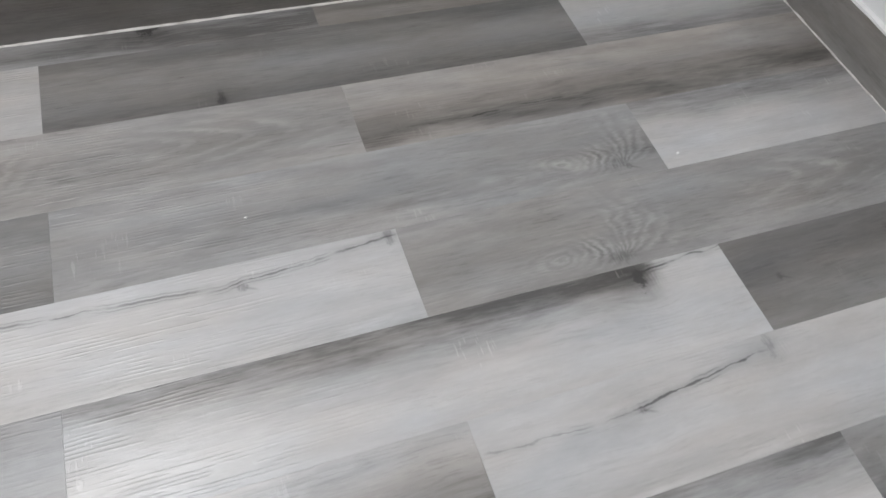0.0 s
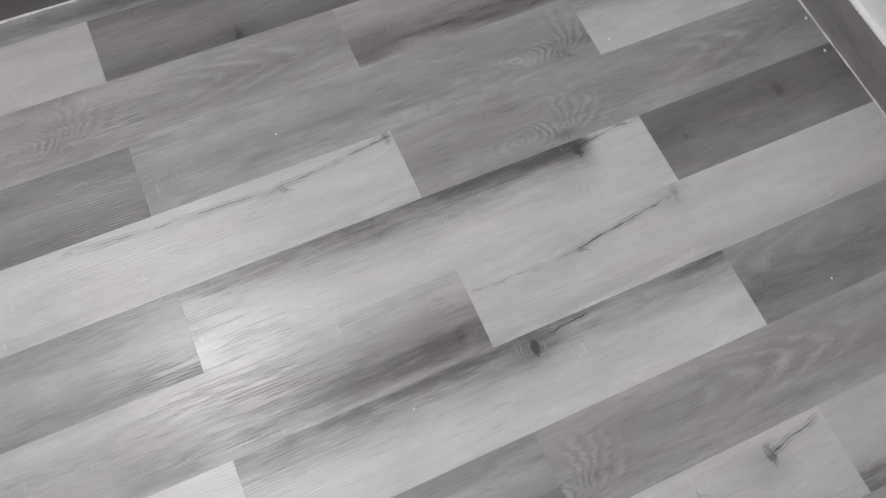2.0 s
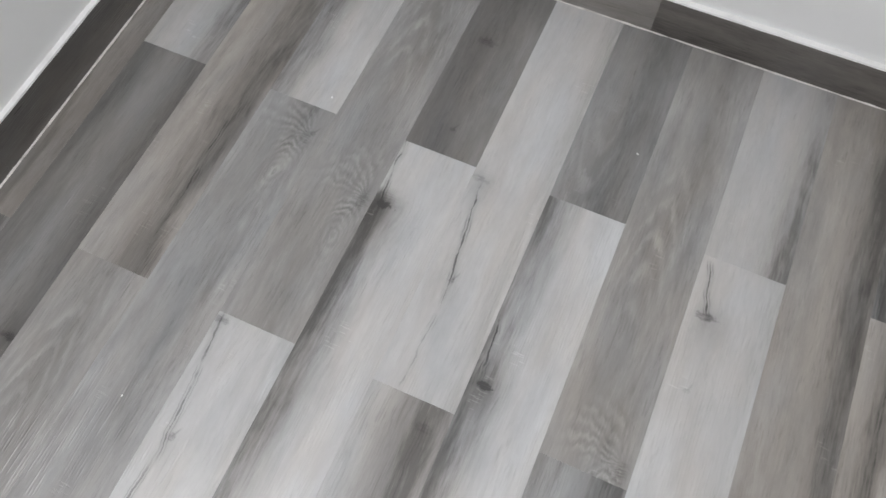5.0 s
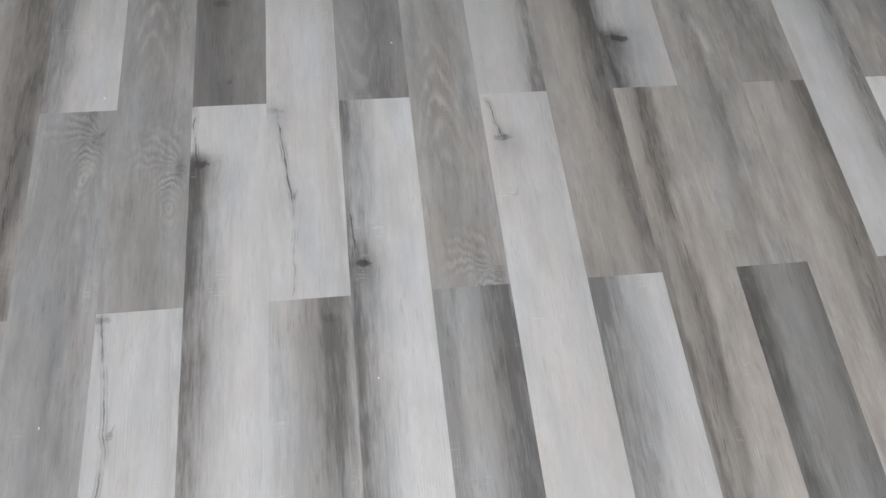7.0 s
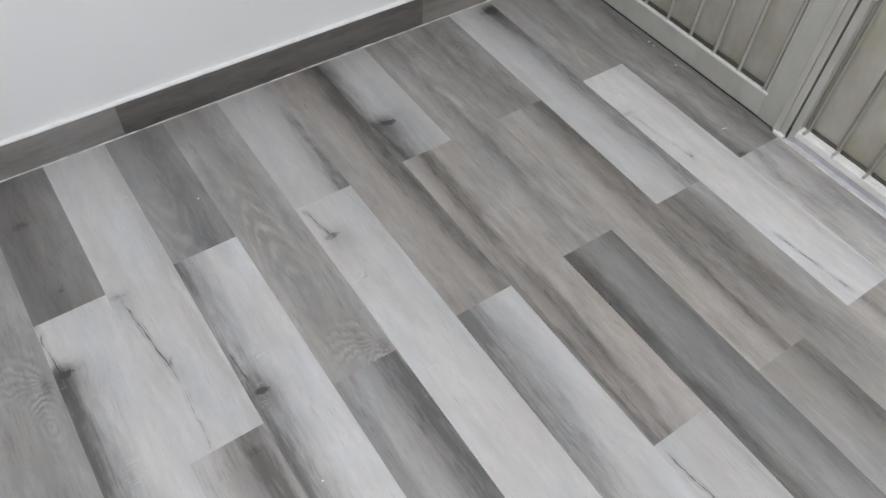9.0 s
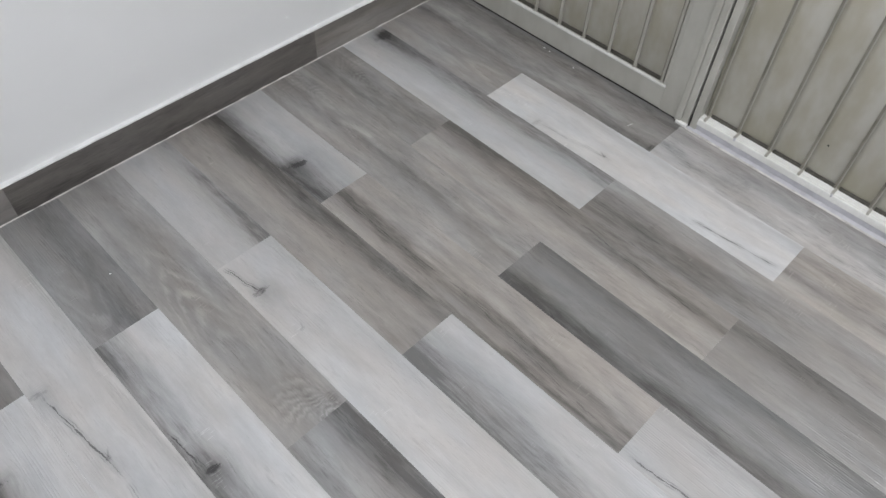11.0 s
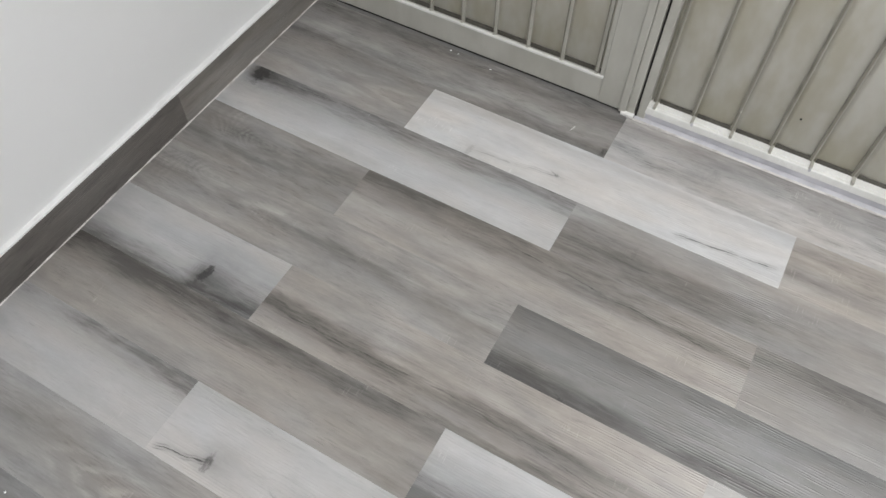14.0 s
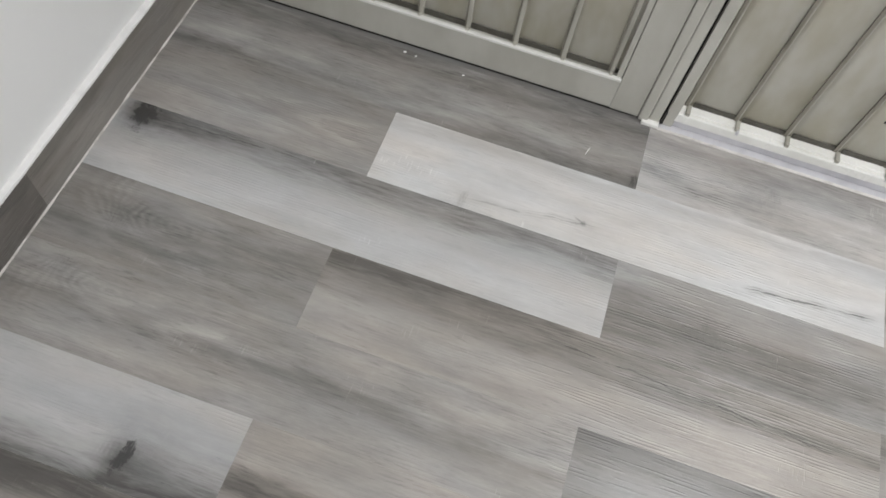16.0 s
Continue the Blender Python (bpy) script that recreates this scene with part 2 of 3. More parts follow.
    run = g.math("DIVIDE", px, 0.020)
    spur = g.mul(g.ramp(g.math("ABSOLUTE", g.sub(pv, g.mul(px, 0.42))), 0.0006, 0.0030, 1.0, 0.0), g.mul(g.ramp(run, 0.0, 0.15), g.ramp(run, 0.5, 1.1, 1.0, 0.0)))
    spur = g.math("MULTIPLY", spur, g.mul(g.prop("pin"), 1.3), clamp=True)
    light = g.mul(light, g.sub(1.0, g.mul(spur, 0.45)))
    light = g.mul(light, g.sub(1.0, g.math("MINIMUM", dark, 0.84)))
    # pale saw ticks across the grain, in loose clusters
    tick = g.ramp(g.noise(g.vec(g.mul(sx, 300.0), g.mul(sy, 34.0), seed), 1.0, 1.0), 0.62, 0.70)
    tick = g.mul(tick, g.ramp(g.noise(g.vec(g.mul(sx, 9.0), g.mul(sy, 14.0), g.add(seed, 3.0)), 1.0, 1.0), 0.62, 0.74))
    light = g.add(light, g.mul(tick, 0.20))
    tone = g.mul(g.math("MAXIMUM", light, 0.10), g.prop("tone"))
    hue = g.noise(g.vec(g.mul(sx, 5.0), g.mul(sy, 16.0), g.add(seed, 11.0)), 1.0, 2.0, 0.5)
    tint = g.mix(g.math("ADD", g.prop("warm"), g.add(g.mul(g.sub(hue, 0.5), 1.3), g.mul(smoke, 0.30)), clamp=True), (0.985, 1.000, 1.018, 1), (1.058, 0.977, 0.900, 1))
    color = g.mix(1.0, g.vec(tone, tone, tone), tint, "MULTIPLY")
    rough = g.add(0.335, g.add(g.mul(g.sub(mid, 0.5), 0.20), g.mul(g.sub(fine, 0.5), 0.18)))
    # pressed grain: thin, nearly parallel ridges about 5 mm apart that come and go in short strokes
    wave = g.noise(g.vec(g.mul(sx, 4.0), g.mul(sy, 26.0), g.add(seed, 2.0)), 1.0, 2.0, 0.5)
    groove = g.add(0.5, g.mul(g.math("SINE", g.add(g.mul(sy, 1200.0), g.mul(wave, 14.0))), 0.5))
    stroke = g.ramp(g.noise(g.vec(g.mul(sx, 14.0), g.mul(sy, 170.0), g.add(seed, 6.0)), 1.0, 2.0, 0.5), 0.44, 0.55)
    patch = g.ramp(g.noise(g.vec(g.mul(sx, 5.0), g.mul(sy, 15.0), g.add(seed, 13.0)), 1.0, 2.0, 0.6), 0.40, 0.58, 0.12, 1.0)
    ridge = g.mul(g.math("POWER", groove, 2.5), g.mul(stroke, patch))
    relief = g.add(g.mul(ridge, 0.85), g.add(g.mul(mid, 0.10), g.add(g.mul(fine, 0.18), g.mul(dash, 0.20))))
    relief = g.add(relief, g.add(g.mul(rings, 0.2), g.mul(eye_rings, 0.5)))
    g.bump(g.add(g.sub(relief, g.mul(g.add(line_all, heart), 0.7)), g.mul(tick, 0.4)), 0.42, 0.0011)
    return g.done(color, rough, 0.0, 0.58)


def plaster_material():
    g = Graph("white_wall_paint")
    x, y, z = g.coords()
    p = g.vec(x, y, z)
    roller = g.noise(p, 260.0, 3.0, 0.6)
    slow = g.noise(p, 3.0, 3.0, 0.55)
    smudge = g.ramp(g.noise(p, 9.0, 4.0, 0.6), 0.55, 0.8)
    color = g.mix(g.add(g.mul(slow, 0.5), g.mul(smudge, 0.15)), (0.80, 0.81, 0.815, 1), (0.73, 0.74, 0.75, 1))
    g.bump(g.add(g.mul(roller, 0.5), slow), 0.12, 0.0015)
    return g.done(color, 0.62, 0.0, 0.35)


def caulk_material(name, color_a, color_b, rough=0.55):
    g = Graph(name)
    x, y, z = g.coords()
    p = g.vec(x, y, z)
    n = g.noise(p, 60.0, 4.0, 0.65)
    dirt = g.ramp(g.noise(p, 14.0, 4.0, 0.6), 0.45, 0.72)
    color = g.mix(dirt, color_a, color_b)
    g.bump(n, 0.3, 0.001)
    return g.done(color, rough, 0.0, 0.4)


def door_material(name, base, alt, rough=0.33, metal=0.15, spec=0.5):
    g = Graph(name)
    x, y, z = g.coords()
    p = g.vec(x, y, z)
    r = g.rand()
    slow = g.noise(g.vec(g.add(g.mul(x, 13.0), g.mul(r, 40.0)), y, g.mul(z, 6.0)), 1.0, 3.0, 0.55)
    grime = g.ramp(g.noise(p, 22.0, 5.0, 0.65), 0.50, 0.78)
    peel = g.noise(p, 420.0, 2.0)
    color = g.mix(g.add(g.ramp(slow, 0.32, 0.68), g.mul(grime, 0.05)), base, alt)
    g.bump(g.add(g.mul(slow, 3.0), g.mul(peel, 0.05)), 0.20, 0.004)
    return g.done(color, g.add(rough, g.add(g.mul(grime, 0.03), g.mul(g.sub(slow, 0.5), 0.12))), metal, spec)


M_PLANK = plank_material()
M_WALL = plaster_material()
M_CAULK = caulk_material("white_caulk", (0.66, 0.64, 0.62, 1), (0.36, 0.34, 0.32, 1))
M_TRIM = caulk_material("white_top_filler", (0.86, 0.86, 0.86, 1), (0.74, 0.74, 0.74, 1))
M_DARK = caulk_material("dark_gap", (0.03, 0.03, 0.028, 1), (0.05, 0.045, 0.04, 1), 0.8)
M_SLAB = caulk_material("grey_screed", (0.16, 0.155, 0.15, 1), (0.11, 0.105, 0.10, 1), 0.85)
M_DOOR = door_material("cream_door_enamel", (0.54, 0.535, 0.49, 1), (0.47, 0.465, 0.42, 1))
# paler than the rails, with blotches painted for the reflections on the slats
M_SLAT = door_material("cream_slat_sheen", (0.79, 0.775, 0.70, 1), (0.65, 0.62, 0.50, 1), 0.20, 0.0, 0.9)
# same cream as the slats, darkened to put shade on the ribs
M_RIB = door_material("cream_rib_shaded", (0.44, 0.43, 0.385, 1), (0.37, 0.36, 0.315, 1), 0.38, 0.0)
# stands for the shade on one side of each rib
M_SEAM = caulk_material("dark_seam_shade", (0.24, 0.225, 0.19, 1), (0.16, 0.15, 0.12, 1), 0.5)
# shade at the slat feet, put into a dark colour
M_SLOT = caulk_material("dark_slot_shade", (0.10, 0.095, 0.08, 1), (0.06, 0.055, 0.045, 1), 0.6)
M_TRACK = door_material("pale_track_alloy", (0.86, 0.86, 0.84, 1), (0.74, 0.74, 0.71, 1), 0.28, 0.0)
M_ALLOY = door_material("grey_ledge_alloy", (0.62, 0.62, 0.65, 1), (0.50, 0.50, 0.53, 1), 0.30, 0.1)


# ---------------------------------------------------------------- mesh helpers
def box_bm(x0, x1, y0, y1, z0, z1, bevel=0.0, bm=None):
    bm = bm or bmesh.new()
    made = bmesh.ops.create_cube(bm, size=1.0)["verts"]
    for vert in made:
        vert.co = Vector((x0 + (vert.co.x + 0.5) * (x1 - x0), y0 + (vert.co.y + 0.5) * (y1 - y0), z0 + (vert.co.z + 0.5) * (z1 - z0)))
    if bevel:
        edges = list({e for vert in made for e in vert.link_edges})
        bmesh.ops.bevel(bm, geom=edges, offset=bevel, segments=2, affect="EDGES", profile=0.6)
    return bm


def profile_bm(points, x0, x1, cuts=1, wobble=0.0, seed=0.0):
    """A bar along x with the cross-section points (y, z); wobble makes it uneven along its length."""
    bm = bmesh.new()
    rings = []
    for i in range(cuts + 1):
        xx = x0 + (x1 - x0) * i / cuts
        dy = wobble * noise.noise(Vector((xx * 22.0, seed, 0.0)))
        dz = wobble * noise.noise(Vector((xx * 31.0, seed, 7.0)))
        rings.append([bm.verts.new((xx, py + dy * (0.4 + k % 2), pz + dz)) for k, (py, pz) in enumerate(points)])
    n = len(points)
    for a, b in zip(rings, rings[1:]):
        for k in range(n):
            bm.faces.new((a[k], a[(k + 1) % n], b[(k + 1) % n], b[k]))
    bm.faces.new(list(reversed(rings[0])))
    bm.faces.new(rings[-1])
    bmesh.ops.recalc_face_normals(bm, faces=bm.faces[:])
    return bm


def mesh_of(name, bm, material, smooth=False):
    me = bpy.data.meshes.new(name)
    bm.to_mesh(me)
    bm.free()
    me.materials.append(material)
    if smooth:
        for p in me.polygons:
            p.use_smooth = True
    return me


def part(name, bm, material, parent=None, label=""):
    ob = new(name, mesh_of(name, bm, material))
    if parent is not None:
        ob.parent = parent
    return tagged(ob, label)


def thing(name, label, category, at=(0, 0, 0), rz=0.0, kind="", group=""):
    ob = new(name)
    ob.empty_display_size = 0.05
    ob.matrix_world = pose(*at, 0, 0, rz)
    return tagged(ob, label, category, group, kind)


# ---------------------------------------------------------------- the room's shell
floor = part("floor", box_bm(WEST - 0.1, EAST + 0.15, DOOR_Y - 0.35, NORTH + 0.15, -0.12, -0.0045), M_SLAB)
tagged(floor, "grey wood-look vinyl plank floor with knots and streaks", "floor", kind="structure")
WX, WY = EAST + SKIRT_T, NORTH + SKIRT_T
tagged(part("wall_east", box_bm(WX, WX + 0.12, DOOR_Y - 0.35, WY + 0.12, -0.0045, CEIL), M_WALL),
       "smooth white painted wall above wood-look skirting", "wall", kind="structure")
tagged(part("wall_north", box_bm(WEST - 0.1, WX, WY, WY + 0.12, -0.0045, CEIL), M_WALL),
       "white painted wall above dark wood-look skirting", "wall", kind="structure")
tagged(part("wall_west", box_bm(WEST - 0.1, WEST, DOOR_Y - 0.35, WY, -0.0045, CEIL), M_WALL),
       "plain white painted wall closing the room", "wall", kind="structure")
DOOR_W = -1.46
south = part("wall_south", box_bm(WEST, DOOR_W, DOOR_Y - 0.16, DOOR_Y, -0.0045, CEIL), M_WALL)
tagged(south, "plain white painted wall beside the door", "wall", kind="structure")
tagged(part("wall_south_lintel", box_bm(DOOR_W, WX, DOOR_Y - 0.16, DOOR_Y, 2.12, CEIL), M_WALL),
       "plain white painted wall over the door", "wall", kind="structure")
tagged(part("wall_beyond", box_bm(WEST, WX, DOOR_Y - 0.35, DOOR_Y - 0.25, -0.0045, CEIL), M_WALL),
       "plain white wall behind the closed door", "wall", kind="structure")
tagged(part("ceiling", box_bm(WEST - 0.1, WX + 0.12, DOOR_Y - 0.35, WY + 0.12, CEIL, CEIL + 0.1), M_WALL),
       "plain white painted ceiling", "ceiling", kind="structure")

# white filler along the top of the skirting, with a hand-smoothed slope
trim_e = part("trim_east", profile_bm([(0.0015, -0.002), (0.0010, 0.0025), (-SKIRT_T - 0.001, 0.0030), (-SKIRT_T - 0.001, -0.002)], 0, 2.54, 90, 0.0012, 2.0), M_TRIM)
trim_e.matrix_world = pose(EAST - 0.001, DOOR_Y + 0.0, SKIRT_H, 0, 0, 90)
tagged(trim_e, "white filler edge along the top of the skirting", "trim", kind="structure")
trim_n = part("trim_north", profile_bm([(-0.0015, -0.002), (-0.0010, 0.0025), (SKIRT_T, 0.0030), (SKIRT_T, -0.002)], WEST, EAST, 110, 0.0012, 5.0), M_TRIM)
trim_n.matrix_world = pose(0, NORTH, SKIRT_H)
tagged(trim_n, "white filler edge along the top of the skirting", "trim", kind="structure")

# white bead in the joint of floor and skirting
bead_e = part("caulk_bead_east", profile_bm([(0.0032, -0.001), (0.0020, 0.0010), (-0.001, 0.0020), (-0.001, -0.001)], 0.0, 2.5, 240, 0.0022, 1.0), M_CAULK)
bead_e.matrix_world = pose(EAST, DOOR_Y, 0, 0, 0, 90)
tagged(bead_e, "thin uneven white caulk line at the skirting's foot", "caulk", kind="structure")
bead_n = part("caulk_bead_north", profile_bm([(-0.0042, -0.001), (-0.0026, 0.0012), (0.001, 0.0026), (0.001, -0.001)], WEST, EAST, 260, 0.0020, 9.0), M_CAULK)
bead_n.matrix_world = pose(0, NORTH, 0)
tagged(bead_n, "thin uneven white caulk line at the skirting's foot", "caulk", kind="structure")

# ---------------------------------------------------------------- door
def slatted_leaf(name, label, x_hi, x_lo, rail_h, first_rib, pitch, stile_hi, stile_lo, deep, proud, seam, rib_half):
    """A closed metal leaf: stiles, rails and a field of upright slats with a raised fin at every joint."""
    leaf = thing(name, label, "door", (0, DOOR_Y, 0), kind="structure")
    top = 2.06
    a, b = x_hi - stile_hi, x_lo + stile_lo
    part("stile", box_bm(a, x_hi, -0.034, 0.0, 0.004, top, 0.002), M_DOOR, leaf)
    part("stile", box_bm(x_lo, b, -0.034, 0.0, 0.004, top, 0.002), M_DOOR, leaf)
    part("top_rail", box_bm(b, a, -0.034, -0.001, top - 0.09, top, 0.002), M_DOOR, leaf)
    ribs = []
    rx = first_rib
    while rx > b + 0.008:
        if rx < a - 0.008:
            ribs.append(rx)
        rx -= pitch
    edges = [a] + ribs + [b]
    for hi, lo in zip(edges, edges[1:]):
        # each slat is slightly crowned, so that it catches the light unevenly
        bm = bmesh.new()
        outline = [(lo - 0.0004 + (hi - lo + 0.0008) * k / 8, -deep - 0.0048 + 0.0016 * math.sin(math.pi * k / 8)) for k in range(9)]
        outline += [(hi + 0.0004, -deep - 0.010), (lo - 0.0004, -deep - 0.010)]
        low = [bm.verts.new((px, py, rail_h - 0.02)) for px, py in outline]
        high = [bm.verts.new((px, py, top - 0.08)) for px, py in outline]
        n = len(outline)
        for k in range(n):
            bm.faces.new((low[k], low[(k + 1) % n], high[(k + 1) % n], high[k]))
        bm.faces.new(low), bm.faces.new(high)
        bmesh.ops.recalc_face_normals(bm, faces=bm.faces[:])
        slat = part("slat", bm, M_SLAT, leaf)
        for p in slat.data.polygons:
            p.use_smooth = p.normal.y > 0.9
        # dark strip that paints the shade between slat foot and rail
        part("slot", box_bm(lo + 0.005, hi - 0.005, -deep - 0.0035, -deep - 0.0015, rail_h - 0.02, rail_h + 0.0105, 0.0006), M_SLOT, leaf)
    for rx in ribs:
        part("seam", box_bm(rx + 0.0036, rx + 0.0036 + seam, -deep - 0.006, -deep + 0.0006, rail_h, top - 0.08), M_SEAM, leaf, "dark strip painted as the shaded side of the rib")
        part("tab", box_bm(rx - 0.0034, rx + 0.0038, -deep, -0.002, rail_h - 0.006, rail_h + 0.004, 0.001), M_RIB, leaf, "pale worn tab at the rib's foot")
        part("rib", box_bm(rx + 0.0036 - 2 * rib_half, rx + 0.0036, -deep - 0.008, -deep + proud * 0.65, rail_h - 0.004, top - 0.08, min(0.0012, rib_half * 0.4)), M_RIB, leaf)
    return leaf


left = slatted_leaf("door_1", "closed cream metal door leaf with upright slats and deep bottom rail", 0.443, -0.428, 0.080, 0.295, 0.0922, 0.062, 0.056, 0.014, 0.0045, 0.0034, 0.0040)
part("bottom_rail", box_bm(-0.372, 0.381, -0.034, 0.0, 0.006, 0.078, 0.0015), M_DOOR, left)
# the lip's pale colour paints the highlight along the rail's edge
part("rail_lip", box_bm(-0.372, 0.381, -0.006, 0.002, 0.077, 0.083, 0.0012), M_TRACK, left, "upper edge of the bottom rail, its highlight painted pale")
part("threshold_gap", box_bm(-0.425, 0.441, -0.030, -0.0015, 0.0002, 0.007), M_DARK, left, "dark gap under the door")
part("inner_bead", box_bm(-0.3715, -0.361, -0.016, -0.004, 0.08, 1.98, 0.0015), M_DOOR, left)

# door frame by the wall, and the folding joint between both leaves
jamb = thing("door_frame", "narrow cream metal door frame beside the skirting", "door frame", (0, DOOR_Y, 0), kind="structure")
part("jamb", box_bm(0.444, EAST + SKIRT_T - 0.001, -0.05, 0.010, 0.0, 2.10, 0.003), M_DOOR, jamb)
part("head", box_bm(DOOR_W, EAST, -0.05, 0.004, 2.07, 2.118, 0.003), M_DOOR, jamb)
part("far_jamb", box_bm(DOOR_W + 0.001, DOOR_W + 0.026, -0.05, 0.008, 0.0, 2.07, 0.003), M_DOOR, jamb)
fold = thing("door_joint", "cream metal folding joint profile between the door leaves", "door joint", (0, DOOR_Y, 0), kind="structure")
part("profile", box_bm(-0.4475, -0.4285, -0.030, 0.006, 0.003, 2.06, 0.0035), M_DOOR, fold)
part("profile", box_bm(-0.4685, -0.4480, -0.030, 0.002, 0.003, 2.06, 0.003), M_DOOR, fold)
part("gap", box_bm(-0.4738, -0.4690, -0.034, -0.010, 0.003, 2.06), M_DARK, fold, "dark gap between the leaves")
part("pivot", box_bm(-0.470, -0.436, -0.004, 0.012, 0.0, 0.009, 0.002), M_TRACK, fold, "pale worn pivot foot")

right = slatted_leaf("door_2", "closed cream metal door leaf with upright slats over a pale floor track", -0.4742, -1.432, 0.046, -0.510, 0.0935, 0.020, 0.050, 0.024, -0.0030, 0.0056, 0.0018)
track = thing("door_track", "pale stepped alloy floor track under the door leaf", "track", (0, DOOR_Y, 0), kind="structure")
part("rail", profile_bm([(-0.030, 0.022), (-0.001, 0.022), (0.0, 0.024), (-0.0005, 0.0405), (-0.002, 0.0425), (-0.0095, 0.0425), (-0.0105, 0.0415), (-0.0115, 0.0445), (-0.028, 0.0455)], -1.432, -0.476, 1), M_TRACK, track)
part("foot", profile_bm([(-0.028, 0.0), (-0.005, 0.0), (-0.005, 0.0215), (-0.028, 0.0215)], -1.432, -0.478, 1), M_ALLOY, track)
part("ledge", profile_bm([(-0.0048, 0.0), (0.0090, 0.0), (0.0090, 0.0030), (-0.0048, 0.0042)], -1.432, -0.472, 1), M_ALLOY, track)
part("bead", profile_bm([(0.0092, 0.0), (0.0128, 0.0), (0.0118, 0.0024), (0.0092, 0.0036)], -1.432, -0.470, 60, 0.0006, 3.0), M_CAULK, track, "thin white caulk line along the track")
part("end_gap", box_bm(-0.4758, -0.4708, -0.012, 0.001, 0.006, 0.040), M_DARK, track, "dark open end of the track")
for k, hx in enumerate((-0.605, -0.884, -1.070)):
    part("hook", box_bm(hx - 0.003, hx + 0.002, -0.006, 0.0015, 0.037, 0.047, 0.0012), M_ALLOY, track, "small grey hook")
tagged(new("door_mark", mesh_of("door_mark", box_bm(-0.0022, 0.0022, -0.0006, 0.0006, -0.0025, 0.0025, 0.0005), M_DARK)),
       "tiny dark spot on the cream door slat", "stain").matrix_world = pose(-0.815, DOOR_Y - 0.0212, 0.150)

# ---------------------------------------------------------------- planks
MESHES = {}


def plank_mesh(length, width, thick=0.0045, kind="floor"):
    """A plank with its micro-bevelled edge; the face looks up, or to -y for skirting."""
    key = (round(length, 4), round(width, 4), kind)
    if key not in MESHES:
        gap = 0.00004
        hx, hy, c = length / 2 - gap, width / 2 - gap, 0.00018
        bm = bmesh.new()
        low = [bm.verts.new((sx * hx, sy * hy, -thick)) for sx, sy in ((-1, -1), (1, -1), (1, 1), (-1, 1))]
        mid = [bm.verts.new((sx * hx, sy * hy, -c * 0.7)) for sx, sy in ((-1, -1), (1, -1), (1, 1), (-1, 1))]
        top = [bm.verts.new((sx * (hx - c), sy * (hy - c), 0)) for sx, sy in ((-1, -1), (1, -1), (1, 1), (-1, 1))]
        for a, b in ((low, mid), (mid, top)):
            for k in range(4):
                bm.faces.new((a[k], a[(k + 1) % 4], b[(k + 1) % 4], b[k]))
        bm.faces.new(top)
        bm.faces.new(list(reversed(low)))
        MESHES[key] = mesh_of("plank", bm, M_PLANK)
    return MESHES[key]


# what each print looks like before a plank adds its own marks
PRINTS = {
    "pale": dict(mottle=0.32, tone=0.49, warm=0.25),
    "pale_knot": dict(mottle=0.32, tone=0.485, warm=0.15, band=0.80, band_v=0.03, band_w=0.30),
    "pale_split": dict(mottle=0.32, tone=0.505, warm=0.25, streak=0.25, streak_v=0.92, streak_w=0.10),
    "smoky": dict(tone=0.22, warm=0.40, band=0.45, band_v=0.40, band_w=0.35, figure=0.2),
    "grain": dict(mottle=0.75, tone=0.30, warm=0.30, band=0.25, band_v=0.55, band_w=0.22, figure=0.6),
    "beige": dict(mottle=0.72, tone=0.325, warm=0.80, band=0.60, band_v=0.60, band_w=0.20, streak=0.45, streak_v=0.35, streak_w=0.08, figure=0.2),
    "slate": dict(tone=0.26, warm=0.10, band=0.45, band_v=0.10, band_w=0.25, figure=0.2),
}
DEFAULT = dict(tone=0.4, warm=0.3, mottle=0.62, size=1.0, figure=0.0, seed=0.0, arch=0.0, arch_x=0.0, arch_v=0.5, fan=0.0, fan_x=0.0, fan_v=0.5)
for tag in ("band", "streak"):
    DEFAULT.update({tag: 0.0, tag + "_v": 0.5, tag + "_w": 0.2, tag + "_slope": 0.0, tag + "_x": 9.0})
for tag in ("crack", "check"):
    DEFAULT.update({tag: 0.0, tag + "_x": 0.0, tag + "_v": 0.5, tag + "_m": 0.0, tag + "_l": 0.1})
for tag in ("knot", "pin"):
    DEFAULT.update({tag: 0.0, tag + "_x": 0.0, tag + "_v": 0.5})
COUNT = [0]


def dress(ob, style, extra, middle=0.0):
    """Give a board its print; places along it are told in the room's own x and kept from the board's middle."""
    COUNT[0] += 1
    values = {**DEFAULT, **PRINTS[style], "seed": 0.61 * COUNT[0] % 7.0}
    for key, value in extra.items():
        if key in ("knot_at", "pin_at", "arch_at", "fan_at"):
            tag = key[:-3]
            values[tag + "_x"], values[tag + "_v"], values[tag] = value[0] - middle, value[1], value[2]
        elif key in ("crack_at", "check_at"):
            tag = key[:-3]
            xa, va, xb, vb, amount = value
            values[tag + "_x"], values[tag + "_v"] = (xa + xb) / 2 - middle, (va + vb) / 2
            values[tag + "_m"], values[tag + "_l"], values[tag] = (vb - va) / (xb - xa), abs(xb - xa) / 2, amount
        elif key in ("band_at", "streak_at"):
            tag = key[:-3]
            values[tag], values[tag + "_v"], values[tag + "_w"] = value[:3]
            values[tag + "_slope"] = value[3] if len(value) > 3 else 0.0
            values[tag + "_x"] = value[4] - middle if len(value) > 4 else 9.0
        else:
            values[key] = value
    for key, value in values.items():
        ob[key] = float(value)


